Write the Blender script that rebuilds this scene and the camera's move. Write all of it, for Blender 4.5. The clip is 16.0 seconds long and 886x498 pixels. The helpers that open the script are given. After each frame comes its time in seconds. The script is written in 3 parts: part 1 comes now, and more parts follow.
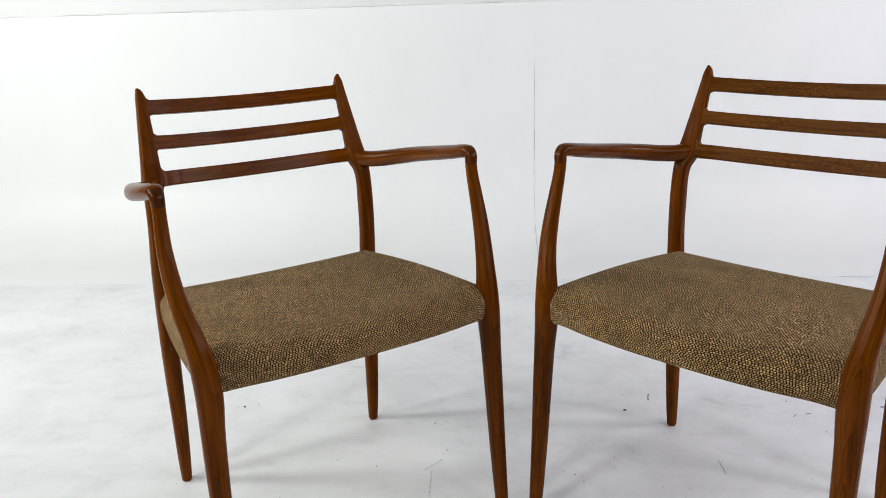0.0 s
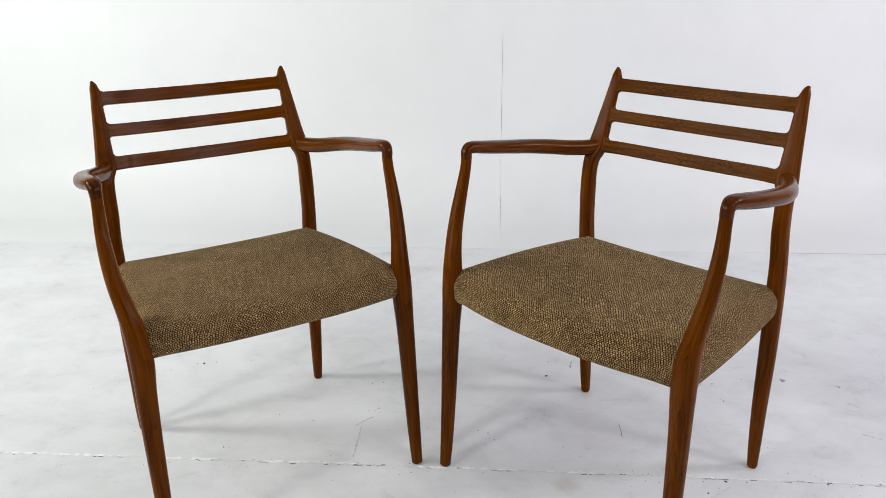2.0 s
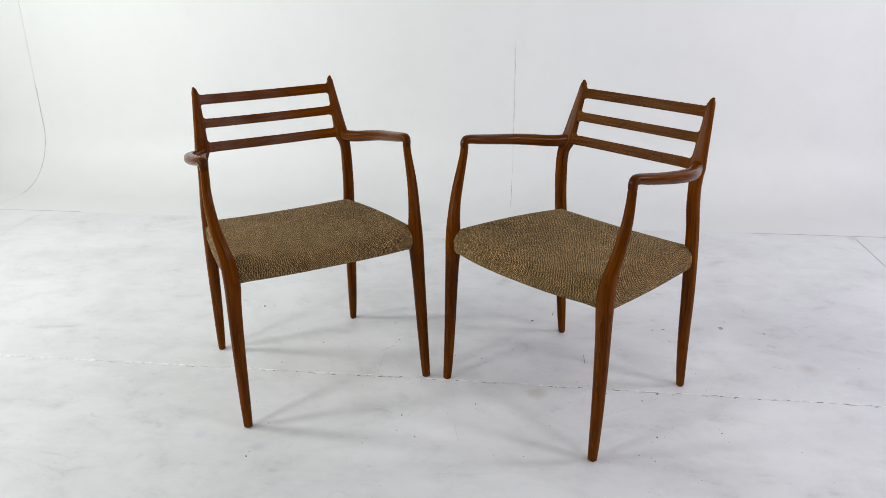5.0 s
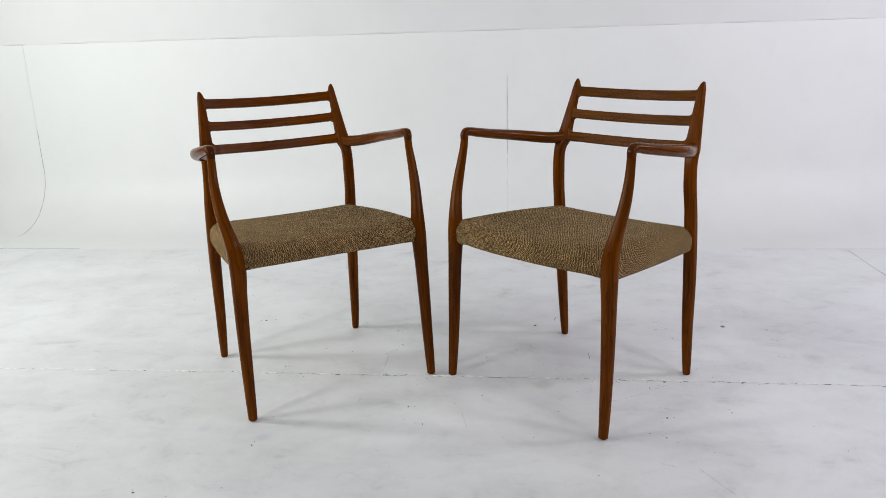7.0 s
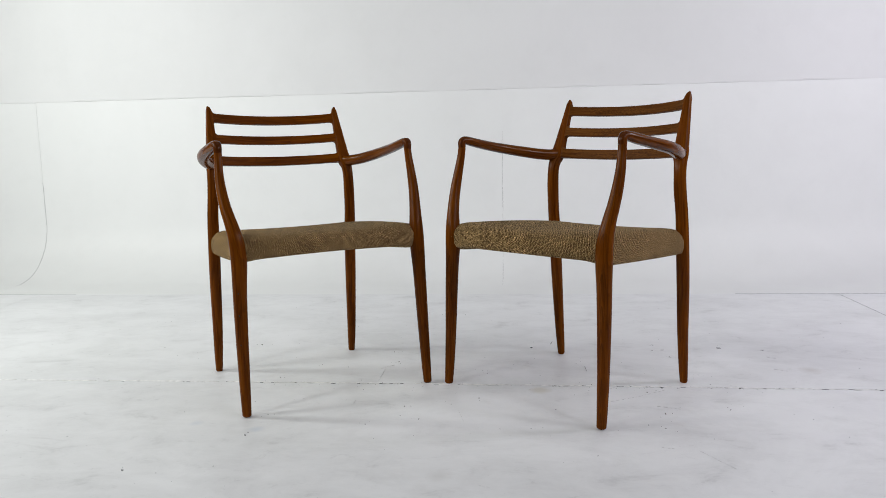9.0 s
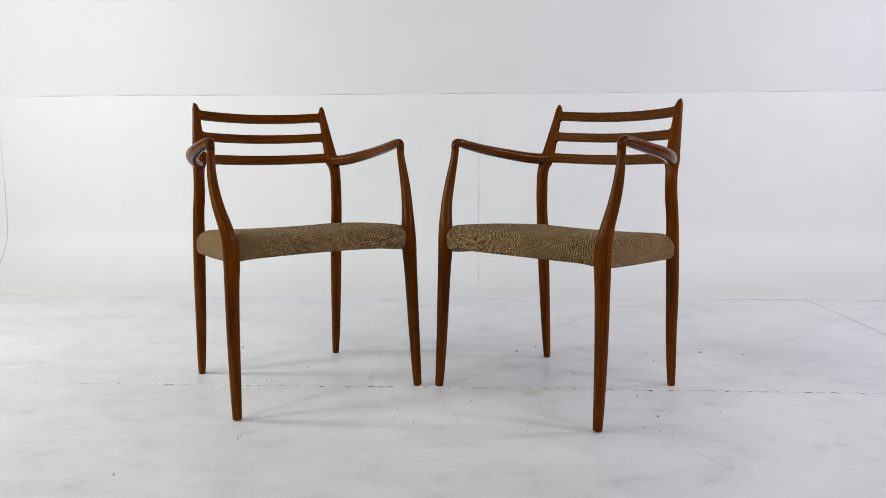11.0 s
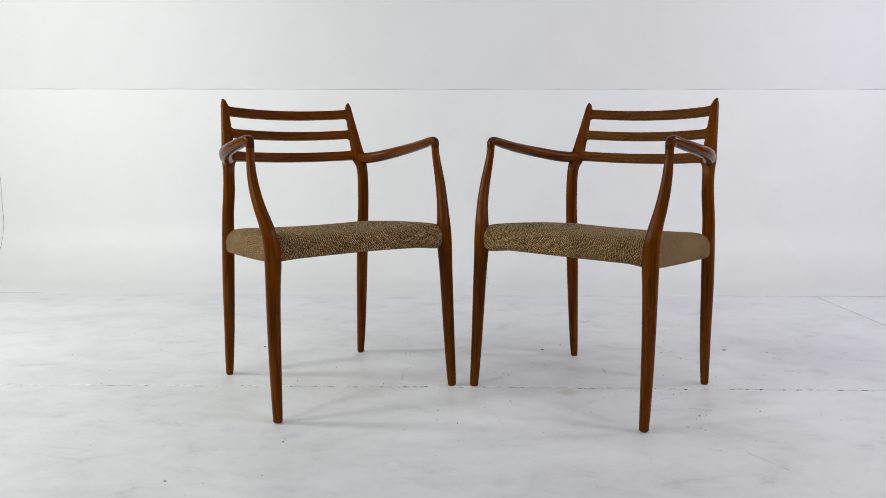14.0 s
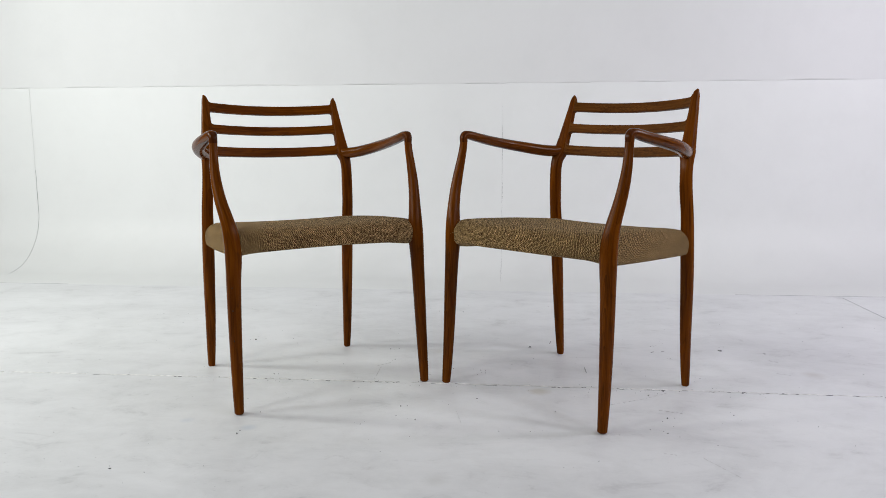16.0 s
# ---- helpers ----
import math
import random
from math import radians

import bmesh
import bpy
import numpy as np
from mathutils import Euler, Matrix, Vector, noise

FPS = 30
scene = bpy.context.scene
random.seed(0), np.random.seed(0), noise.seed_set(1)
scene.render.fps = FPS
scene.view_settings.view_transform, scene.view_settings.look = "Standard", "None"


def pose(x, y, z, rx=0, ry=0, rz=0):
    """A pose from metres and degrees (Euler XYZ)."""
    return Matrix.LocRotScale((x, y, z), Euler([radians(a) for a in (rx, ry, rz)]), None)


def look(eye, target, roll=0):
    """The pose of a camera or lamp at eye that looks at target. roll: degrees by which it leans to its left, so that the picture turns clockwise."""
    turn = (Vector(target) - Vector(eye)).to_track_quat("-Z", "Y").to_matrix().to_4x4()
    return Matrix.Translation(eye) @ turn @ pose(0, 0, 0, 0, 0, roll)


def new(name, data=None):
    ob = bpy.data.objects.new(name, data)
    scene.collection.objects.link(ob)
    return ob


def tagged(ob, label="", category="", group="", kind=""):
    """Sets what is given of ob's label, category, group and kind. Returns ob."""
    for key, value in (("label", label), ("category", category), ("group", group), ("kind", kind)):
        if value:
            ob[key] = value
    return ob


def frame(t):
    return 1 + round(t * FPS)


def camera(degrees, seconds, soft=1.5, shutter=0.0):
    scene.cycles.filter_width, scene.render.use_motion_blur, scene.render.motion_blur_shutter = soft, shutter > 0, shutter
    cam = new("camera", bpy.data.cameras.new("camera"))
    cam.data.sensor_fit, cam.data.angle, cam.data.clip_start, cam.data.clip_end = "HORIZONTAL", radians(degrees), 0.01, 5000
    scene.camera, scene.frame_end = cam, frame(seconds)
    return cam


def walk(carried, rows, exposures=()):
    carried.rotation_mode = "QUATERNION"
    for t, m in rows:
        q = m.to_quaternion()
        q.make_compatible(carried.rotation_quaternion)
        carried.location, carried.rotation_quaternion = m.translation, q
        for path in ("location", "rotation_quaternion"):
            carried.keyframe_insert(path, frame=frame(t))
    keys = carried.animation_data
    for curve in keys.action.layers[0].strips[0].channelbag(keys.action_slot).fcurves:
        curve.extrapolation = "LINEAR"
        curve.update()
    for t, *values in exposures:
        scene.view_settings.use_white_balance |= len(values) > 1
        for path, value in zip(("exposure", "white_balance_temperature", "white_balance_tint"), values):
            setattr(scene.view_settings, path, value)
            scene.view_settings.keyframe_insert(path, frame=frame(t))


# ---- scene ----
cam = camera(60.37, 16.0, soft=0.6)
# seconds, place in metres, then yaw, pitch and roll in degrees
ROWS = [
    (0.0, -0.0825, -1.2986, 0.9175, 3.078, -17.172, -1.793),
    (0.5, -0.0023, -1.3318, 0.9208, 2.644, -17.266, -1.534),
    (1.0, 0.0528, -1.3620, 0.9307, 2.624, -17.998, -1.294),
    (1.5, 0.0899, -1.3838, 0.9529, 3.338, -19.399, -1.037),
    (2.0, 0.1107, -1.4206, 1.0257, 4.101, -20.828, -0.766),
    (2.5, 0.1234, -1.4886, 1.1156, 4.862, -22.434, -0.687),
    (3.0, 0.1297, -1.5747, 1.1482, 5.352, -23.408, -0.726),
    (3.5, 0.1538, -1.6862, 1.1605, 5.920, -23.416, -0.761),
    (4.0, 0.1704, -1.7735, 1.1692, 6.384, -23.181, -0.809),
    (4.5, 0.2128, -1.8544, 1.1652, 7.034, -22.277, -0.781),
    (4.7, 0.2373, -1.8937, 1.1613, 7.077, -21.970, -0.669),
    (6.8, 0.2171, -2.0377, 0.9723, 6.166, -16.438, -1.599),
    (7.0, 0.2133, -2.0409, 0.9394, 6.255, -15.717, -1.796),
    (7.5, 0.1921, -2.0673, 0.8450, 5.896, -13.470, -1.779),
    (8.0, 0.2016, -2.1021, 0.7616, 5.946, -10.930, -1.692),
    (8.5, 0.2092, -2.1229, 0.7006, 5.900, -8.869, -1.526),
    (9.0, 0.2079, -2.1382, 0.6671, 5.623, -7.609, -1.235),
    (11.5, 0.0601, -2.1365, 0.6589, 1.402, -7.260, -0.117),
    (12.0, 0.0119, -2.1330, 0.6618, 0.721, -7.341, -0.163),
    (12.5, -0.0301, -2.1316, 0.6692, 0.162, -7.517, -0.110),
    (13.0, -0.0558, -2.1248, 0.6695, -0.000, -7.638, -0.088),
    (13.5, -0.0705, -2.1219, 0.6714, -0.005, -7.760, 0.005),
    (14.0, -0.0661, -2.1215, 0.6720, 0.299, -7.742, 0.115),
    (14.5, -0.0444, -2.1186, 0.6733, 0.924, -7.723, 0.236),
    (15.0, 0.0256, -2.1113, 0.6702, 2.257, -7.775, 0.150),
    (15.5, 0.1180, -2.1002, 0.6668, 3.811, -7.903, -0.019),
    (16.0, 0.1919, -2.0922, 0.6694, 5.270, -8.101, -0.187),
]
walk(cam, [(t, pose(x, y, z, 0, 0, yaw) @ pose(0, 0, 0, 90 + pitch) @ pose(0, 0, 0, 0, 0, roll))
           for t, x, y, z, yaw, pitch, roll in ROWS],
     [(0.0, 0.24), (2.5, 0.21), (4.5, 0.12), (7.0, 0.02), (9.0, 0.0), (16.0, 0.0)])

# ---- light: studio soft boxes on both sides, out of view ----
world = bpy.data.worlds.new("studio_dark")
scene.world = world
world.use_nodes = True
world.node_tree.nodes["Background"].inputs[0].default_value = (0.9, 0.95, 1.0, 1)
world.node_tree.nodes["Background"].inputs[1].default_value = 0.004


def soft_box(name, eye, target, wide, high, watts, colour):
    data = bpy.data.lights.new(name, "AREA")
    data.shape, data.size, data.size_y, data.energy, data.color = "RECTANGLE", wide, high, watts, colour
    ob = new(name, data)
    ob.matrix_world = look(eye, target)
    return ob


soft_box("soft_box_west", (-2.9, -0.05, 1.7), (0, 0.9, 0.6), 0.42, 0.60, 32.5, (0.97, 1.0, 0.95))
soft_box("soft_box_west_middle", (-2.85, -1.15, 1.85), (-0.1, 1.3, 0.7), 0.42, 0.60, 28, (0.98, 1.0, 0.96))
soft_box("soft_box_south_west", (-2.3, -2.4, 1.95), (-0.1, 1.6, 0.7), 0.42, 0.60, 27.5, (0.98, 1.0, 0.96))
soft_box("soft_box_east", (2.9, 0.15, 1.7), (0.3, 1.1, 0.6), 0.42, 0.60, 21.5, (0.93, 0.89, 1.0))
soft_box("soft_box_east_middle", (2.85, -1.15, 1.85), (0.1, 1.3, 0.7), 0.42, 0.60, 21, (0.945, 0.92, 1.0))
soft_box("soft_box_south_east", (2.3, -2.4, 1.95), (0.1, 1.6, 0.7), 0.42, 0.60, 19, (0.945, 0.92, 1.0))
# weak overhead fill, added to lift the floor and wall; no known fitting
soft_box("ceiling_panel_light", (0.4, -0.2, 2.9), (0.4, 0.2, 0), 2.4, 1.2, 6, (1.0, 1.0, 1.0))


# ---- materials ----
def material(name):
    m = bpy.data.materials.new(name)
    m.use_nodes = True
    nt = m.node_tree
    return m, nt, nt.nodes["Principled BSDF"]


def node(nt, kind, **values):
    n = nt.nodes.new("ShaderNode" + kind)
    for key, value in values.items():
        if key in n.inputs:
            n.inputs[key].default_value = value
        else:
            setattr(n, key, value)
    return n


def link(nt, a, b):
    nt.links.new(a, b)


def ramp(nt, fac, stops, mode="LINEAR"):
    n = nt.nodes.new("ShaderNodeValToRGB")
    n.color_ramp.interpolation = mode
    while len(n.color_ramp.elements) < len(stops):
        n.color_ramp.elements.new(0.5)
    for e, (p, c) in zip(n.color_ramp.elements, stops):
        e.position, e.color = p, (*c, 1) if len(c) == 3 else (c[0], c[0], c[0], 1)
    nt.links.new(fac, n.inputs[0])
    return n.outputs[0]


def mix(nt, a, b, fac, blend="MIX"):
    n = nt.nodes.new("ShaderNodeMix")
    n.data_type, n.blend_type = "RGBA", blend
    for sock, v in ((n.inputs[0], fac), (n.inputs[6], a), (n.inputs[7], b)):
        if isinstance(v, bpy.types.NodeSocket):
            nt.links.new(v, sock)
        elif isinstance(v, tuple):
            sock.default_value = (*v, 1)
        else:
            sock.default_value = v
    return n.outputs[2]


def maths(nt, op, a, b=0.0, c=0.0):
    n = nt.nodes.new("ShaderNodeMath")
    n.operation = op
    for sock, v in zip(n.inputs, (a, b, c)):
        if isinstance(v, bpy.types.NodeSocket):
            nt.links.new(v, sock)
        else:
            sock.default_value = v
    return n.outputs[0]


def bump(nt, bsdf, height, strength, distance, after=None):
    n = node(nt, "Bump", Strength=strength, Distance=distance)
    link(nt, height, n.inputs["Height"])
    if after:
        link(nt, after.outputs[0], n.inputs["Normal"])
    link(nt, n.outputs[0], bsdf.inputs["Normal"])
    return n


def shifted_uv(nt, scale_u, scale_v, spread=7.0):
    """UV in metres, moved by a chance amount for every object."""
    uv = node(nt, "UVMap")
    info = node(nt, "ObjectInfo")
    mul = maths(nt, "MULTIPLY", info.outputs["Random"], spread)
    off = nt.nodes.new("ShaderNodeCombineXYZ")
    link(nt, mul, off.inputs[0]), link(nt, mul, off.inputs[1]), link(nt, mul, off.inputs[2])
    add = node(nt, "VectorMath", operation="ADD")
    link(nt, uv.outputs[0], add.inputs[0]), link(nt, off.outputs[0], add.inputs[1])
    m = node(nt, "Mapping")
    m.inputs["Scale"].default_value = (scale_u, scale_v, 1)
    link(nt, add.outputs[0], m.inputs[0])
    return m.outputs[0]


def wood(name, dark, mid, light, rough, gloss=0.065, crest=None, figure=0.0):
    """Oiled teak: the grain runs along V, with cathedral arcs, fine pores and broad colour bands.
    crest: the U on which pointed arcs of a flat-sawn face are centred; figure: how strongly short dashes mottle it."""
    m, nt, b = material(name)
    fine = node(nt, "TexNoise", Scale=1.0, Detail=5.0, Roughness=0.65)
    link(nt, shifted_uv(nt, 900, 22), fine.inputs["Vector"])
    band = node(nt, "TexNoise", Scale=1.0, Detail=3.0, Roughness=0.55, Distortion=1.2)
    link(nt, shifted_uv(nt, 90, 5), band.inputs["Vector"])
    broad = node(nt, "TexNoise", Scale=1.0, Detail=2.0)
    link(nt, shifted_uv(nt, 14, 4), broad.inputs["Vector"])
    arcs = node(nt, "TexNoise", Scale=1.0, Detail=1.0, Roughness=0.4)
    link(nt, shifted_uv(nt, 26, 3.2), arcs.inputs["Vector"])
    pore = node(nt, "TexNoise", Scale=1.0, Detail=2.0, Roughness=0.5)
    link(nt, shifted_uv(nt, 1500, 60), pore.inputs["Vector"])
    a = ramp(nt, band.outputs[0], [(0.30, dark), (0.5, mid), (0.72, light)])
    ring = maths(nt, "FRACT", maths(nt, "MULTIPLY", arcs.outputs[0], 9.0))
    a = mix(nt, a, ramp(nt, ring, [(0.0, (0.5,)), (0.10, (0.72,)), (0.40, (1.0,)), (0.92, (1.06,)), (1.0, (0.6,))]), 0.50, "MULTIPLY")
    c = ramp(nt, fine.outputs[0], [(0.30, (0.45,)), (0.55, (1.0,)), (0.8, (1.12,))])
    a = mix(nt, a, c, 0.14, "MULTIPLY")
    a = mix(nt, a, ramp(nt, pore.outputs[0], [(0.27, (0.3,)), (0.36, (1.0,))]), 0.4, "MULTIPLY")
    d = ramp(nt, broad.outputs[0], [(0.3, (0.80,)), (0.7, (1.10,))])
    a = mix(nt, a, d, 0.85, "MULTIPLY")
    if crest is not None:
        uv = nt.nodes.new("ShaderNodeSeparateXYZ")
        link(nt, node(nt, "UVMap").outputs[0], uv.inputs[0])
        bent = node(nt, "TexNoise", Scale=9.0, Detail=3.0, Roughness=0.6)
        link(nt, node(nt, "UVMap").outputs[0], bent.inputs["Vector"])
        across = maths(nt, "SUBTRACT", uv.outputs[0], maths(nt, "MULTIPLY_ADD", bent.outputs[0], 0.016, crest - 0.008))
        arch = maths(nt, "MULTIPLY_ADD", maths(nt, "MULTIPLY", across, across), 1300.0, maths(nt, "MULTIPLY_ADD", bent.outputs[0], 0.10, uv.outputs[1]))
        ring = maths(nt, "FRACT", maths(nt, "DIVIDE", arch, 0.085))
        seen = ramp(nt, maths(nt, "ABSOLUTE", across), [(0.010, (0.62,)), (0.018, (0.0,))])
        a = mix(nt, a, ramp(nt, ring, [(0.0, (1.08,)), (0.45, (0.95,)), (0.80, (0.72,)), (0.94, (0.32,)), (1.0, (1.08,))]), seen, "MULTIPLY")
    if figure:
        dash = node(nt, "TexNoise", Scale=1.0, Detail=3.0, Roughness=0.6)
        link(nt, shifted_uv(nt, 420, 130), dash.inputs["Vector"])
        patch = node(nt, "TexNoise", Scale=1.0, Detail=2.0)
        link(nt, shifted_uv(nt, 30, 9), patch.inputs["Vector"])
        a = mix(nt, a, ramp(nt, dash.outputs[0], [(0.34, (0.45,)), (0.48, (0.95,)), (0.64, (1.55,))]),
                maths(nt, "MULTIPLY", ramp(nt, patch.outputs[0], [(0.42, (0.12,)), (0.62, (1.0,))]), figure), "MULTIPLY")
    link(nt, a, b.inputs["Base Color"])
    link(nt, ramp(nt, fine.outputs[0], [(0.2, (rough + 0.10,)), (0.8, (rough - 0.03,))]), b.inputs["Roughness"])
    b.inputs["IOR"].default_value = 1.45
    b.inputs["Specular IOR Level"].default_value = gloss
    bump(nt, b, fine.outputs[0], 0.10, 0.0005)
    return m


def tweed(name, pale, tan, brown):
    """Coarse hand weave: rows of pale yarn humps, each row set off by half a hump, with dark holes between; UV in metres."""
    m, nt, b = material(name)
    uv = node(nt, "UVMap")
    place = uv.outputs[0]
    for scale, detail, far in ((11.0, 2.0, 0.012), (140.0, 3.0, 0.0042)):  # slack in the weave, then uneven yarn
        wob = node(nt, "TexNoise", Scale=scale, Detail=detail)
        link(nt, uv.outputs[0], wob.inputs["Vector"])
        sub = node(nt, "VectorMath", operation="SUBTRACT")
        link(nt, wob.outputs["Color"], sub.inputs[0])
        sub.inputs[1].default_value = (0.5, 0.5, 0.5)
        sc = node(nt, "VectorMath", operation="SCALE")
        link(nt, sub.outputs[0], sc.inputs[0])
        sc.inputs["Scale"].default_value = far
        add = node(nt, "VectorMath", operation="ADD")
        link(nt, place, add.inputs[0]), link(nt, sc.outputs[0], add.inputs[1])
        place = add.outputs[0]
    sep = nt.nodes.new("ShaderNodeSeparateXYZ")
    link(nt, place, sep.inputs[0])

    def chance(x, y, seed=0.0):
        c = nt.nodes.new("ShaderNodeCombineXYZ")
        link(nt, x, c.inputs[0]), link(nt, y, c.inputs[1])
        c.inputs[2].default_value = seed
        w = node(nt, "TexWhiteNoise", noise_dimensions="3D")
        link(nt, c.outputs[0], w.inputs["Vector"])
        return w.outputs["Value"]

    gv = maths(nt, "DIVIDE", sep.outputs[1], 0.0035)
    row = maths(nt, "FLOOR", gv)
    stagger = maths(nt, "MULTIPLY_ADD", maths(nt, "MODULO", maths(nt, "ABSOLUTE", row), 2.0), 0.5, maths(nt, "MULTIPLY", chance(row, row), 0.35))
    gu = maths(nt, "ADD", maths(nt, "DIVIDE", sep.outputs[0], 0.0053), stagger)
    col_at = maths(nt, "FLOOR", gu)
    hump = maths(nt, "MULTIPLY", maths(nt, "ABSOLUTE", maths(nt, "SINE", maths(nt, "MULTIPLY", gu, math.pi))),
                 maths(nt, "POWER", maths(nt, "ABSOLUTE", maths(nt, "SINE", maths(nt, "MULTIPLY", gv, math.pi))), 0.7))
    fray = node(nt, "TexNoise", Scale=760.0, Detail=3.0, Roughness=0.7)
    link(nt, uv.outputs[0], fray.inputs["Vector"])
    hump = maths(nt, "ADD", hump, maths(nt, "MULTIPLY_ADD", fray.outputs[0], 1.7, -0.83))
    slub = chance(row, maths(nt, "FLOOR", maths(nt, "DIVIDE", col_at, 7.0)), 3.0)
    patch = node(nt, "TexNoise", Scale=14.0, Detail=4.0, Roughness=0.6)
    link(nt, uv.outputs[0], patch.inputs["Vector"])
    yarn = node(nt, "TexNoise", Scale=900.0, Detail=2.0)
    link(nt, uv.outputs[0], yarn.inputs["Vector"])
    fleck = node(nt, "TexNoise", Scale=210.0, Detail=2.0)
    link(nt, uv.outputs[0], fleck.inputs["Vector"])
    top = ramp(nt, chance(row, col_at), [(0.0, tan), (0.05, tuple(0.55 * c for c in pale)), (0.35, tuple(0.85 * c for c in pale)), (0.85, pale), (1.0, tuple(min(1, 1.5 * c) for c in pale))])
    top = mix(nt, top, ramp(nt, slub, [(0.0, (0.6,)), (0.2, (0.9,)), (0.8, (1.0,)), (1.0, (1.3,))]), 0.5, "MULTIPLY")
    top = mix(nt, top, ramp(nt, yarn.outputs[0], [(0.3, (0.72,)), (0.7, (1.2,))]), 1.0, "MULTIPLY")
    col = mix(nt, brown, mix(nt, tan, top, ramp(nt, hump, [(0.46, (0.0,)), (0.64, (1.0,))])), ramp(nt, hump, [(0.38, (0.0,)), (0.52, (1.0,))]))
    col = mix(nt, col, ramp(nt, patch.outputs[0], [(0.3, (0.80,)), (0.7, (1.14,))]), 1.0, "MULTIPLY")
    clump = node(nt, "TexNoise", Scale=105.0, Detail=4.0, Roughness=0.75)  # uneven spinning
    link(nt, uv.outputs[0], clump.inputs["Vector"])
    col = mix(nt, col, ramp(nt, clump.outputs[0], [(0.34, (0.68,)), (0.5, (1.0,)), (0.66, (1.30,))]), 1.0, "MULTIPLY")
    col = mix(nt, brown, col, ramp(nt, fleck.outputs[0], [(0.26, (0.15,)), (0.32, (1.0,))]))
    link(nt, col, b.inputs["Base Color"])
    b.inputs["Roughness"].default_value = 0.95
    b.inputs["Specular IOR Level"].default_value = 0.05
    b.inputs["Sheen Weight"].default_value = 0.08
    b.inputs["Sheen Roughness"].default_value = 0.35
    b.inputs["Sheen Tint"].default_value = (0.95, 0.78, 0.5, 1)
    bump(nt, b, maths(nt, "MULTIPLY_ADD", yarn.outputs[0], 0.3, hump), 0.7, 0.0009)
    return m


def paint(name, colour, rough, blotch, grime, seed):
    """White studio paint: brushed relief, faint grey soiling at two sizes."""
    m, nt, b = material(name)
    geo = node(nt, "NewGeometry")
    mp = node(nt, "Mapping")
    mp.inputs["Location"].default_value = (seed, seed * 1.7, 0)
    link(nt, geo.outputs["Position"], mp.inputs[0])
    big = node(nt, "TexNoise", Scale=1.3, Detail=4.0, Roughness=0.6, Distortion=0.5)
    mid = node(nt, "TexNoise", Scale=7.0, Detail=6.0, Roughness=0.65)
    fine = node(nt, "TexNoise", Scale=140.0, Detail=3.0)
    for n in (big, mid, fine):
        link(nt, mp.outputs[0], n.inputs["Vector"])
    col = mix(nt, colour, ramp(nt, big.outputs[0], [(0.35, (1 - blotch,)), (0.65, (1.0,))]), 1.0, "MULTIPLY")
    col = mix(nt, col, ramp(nt, mid.outputs[0], [(0.30, (1 - grime,)), (0.52, (1.0,))]), 1.0, "MULTIPLY")
    link(nt, col, b.inputs["Base Color"])
    link(nt, ramp(nt, mid.outputs[0], [(0.3, (rough - 0.06,)), (0.7, (rough + 0.08,))]), b.inputs["Roughness"])
    b1 = bump(nt, b, mid.outputs[0], 0.12, 0.01)
    bump(nt, b, fine.outputs[0], 0.1, 0.001, b1)
    return m


def plain(name, colour, rough=0.7):
    m, nt, b = material(name)
    n = node(nt, "TexNoise", Scale=60.0, Detail=3.0)
    geo = node(nt, "NewGeometry")
    link(nt, geo.outputs["Position"], n.inputs["Vector"])
    link(nt, mix(nt, colour, ramp(nt, n.outputs[0], [(0.3, (0.75,)), (0.7, (1.15,))]), 1.0, "MULTIPLY"), b.inputs["Base Color"])
    b.inputs["Roughness"].default_value = rough
    return m


TEAK_TONES = ((0.082, 0.0190, 0.0011), (0.125, 0.0325, 0.0018), (0.178, 0.0500, 0.0029))
TEAK = wood("oiled_teak", *TEAK_TONES, 0.22)
TEAK_FLAT_SAWN = wood("flat_sawn_teak", *TEAK_TONES, 0.22, crest=0.100)
TEAK_ARM = wood("polished_teak", *TEAK_TONES, 0.20, gloss=0.13)
TEAK_SLAT = wood("figured_teak", (0.088, 0.0275, 0.0035), (0.120, 0.0410, 0.0065), (0.155, 0.0560, 0.0100), 0.34, gloss=0.035, figure=0.75)
TEAK_DARK = wood("end_grain_teak", (0.045, 0.011, 0.0015), (0.085, 0.021, 0.0025), (0.135, 0.038, 0.005), 0.20, gloss=0.13)
TWEED = tweed("brown_tweed", (0.55, 0.365, 0.168), (0.138, 0.070, 0.025), (0.018, 0.0072, 0.0024))
WOOL = plain("pale_wool", (0.60, 0.47, 0.30), 0.95)
LINING = plain("black_lining", (0.02, 0.019, 0.018), 0.9)
WALL_PAINT = paint("white_wall_paint", (0.80, 0.81, 0.81), 0.55, 0.03, 0.02, 3.0)
UPPER_PAINT = paint("white_upper_paint", (0.745, 0.75, 0.755), 0.6, 0.03, 0.02, 11.0)


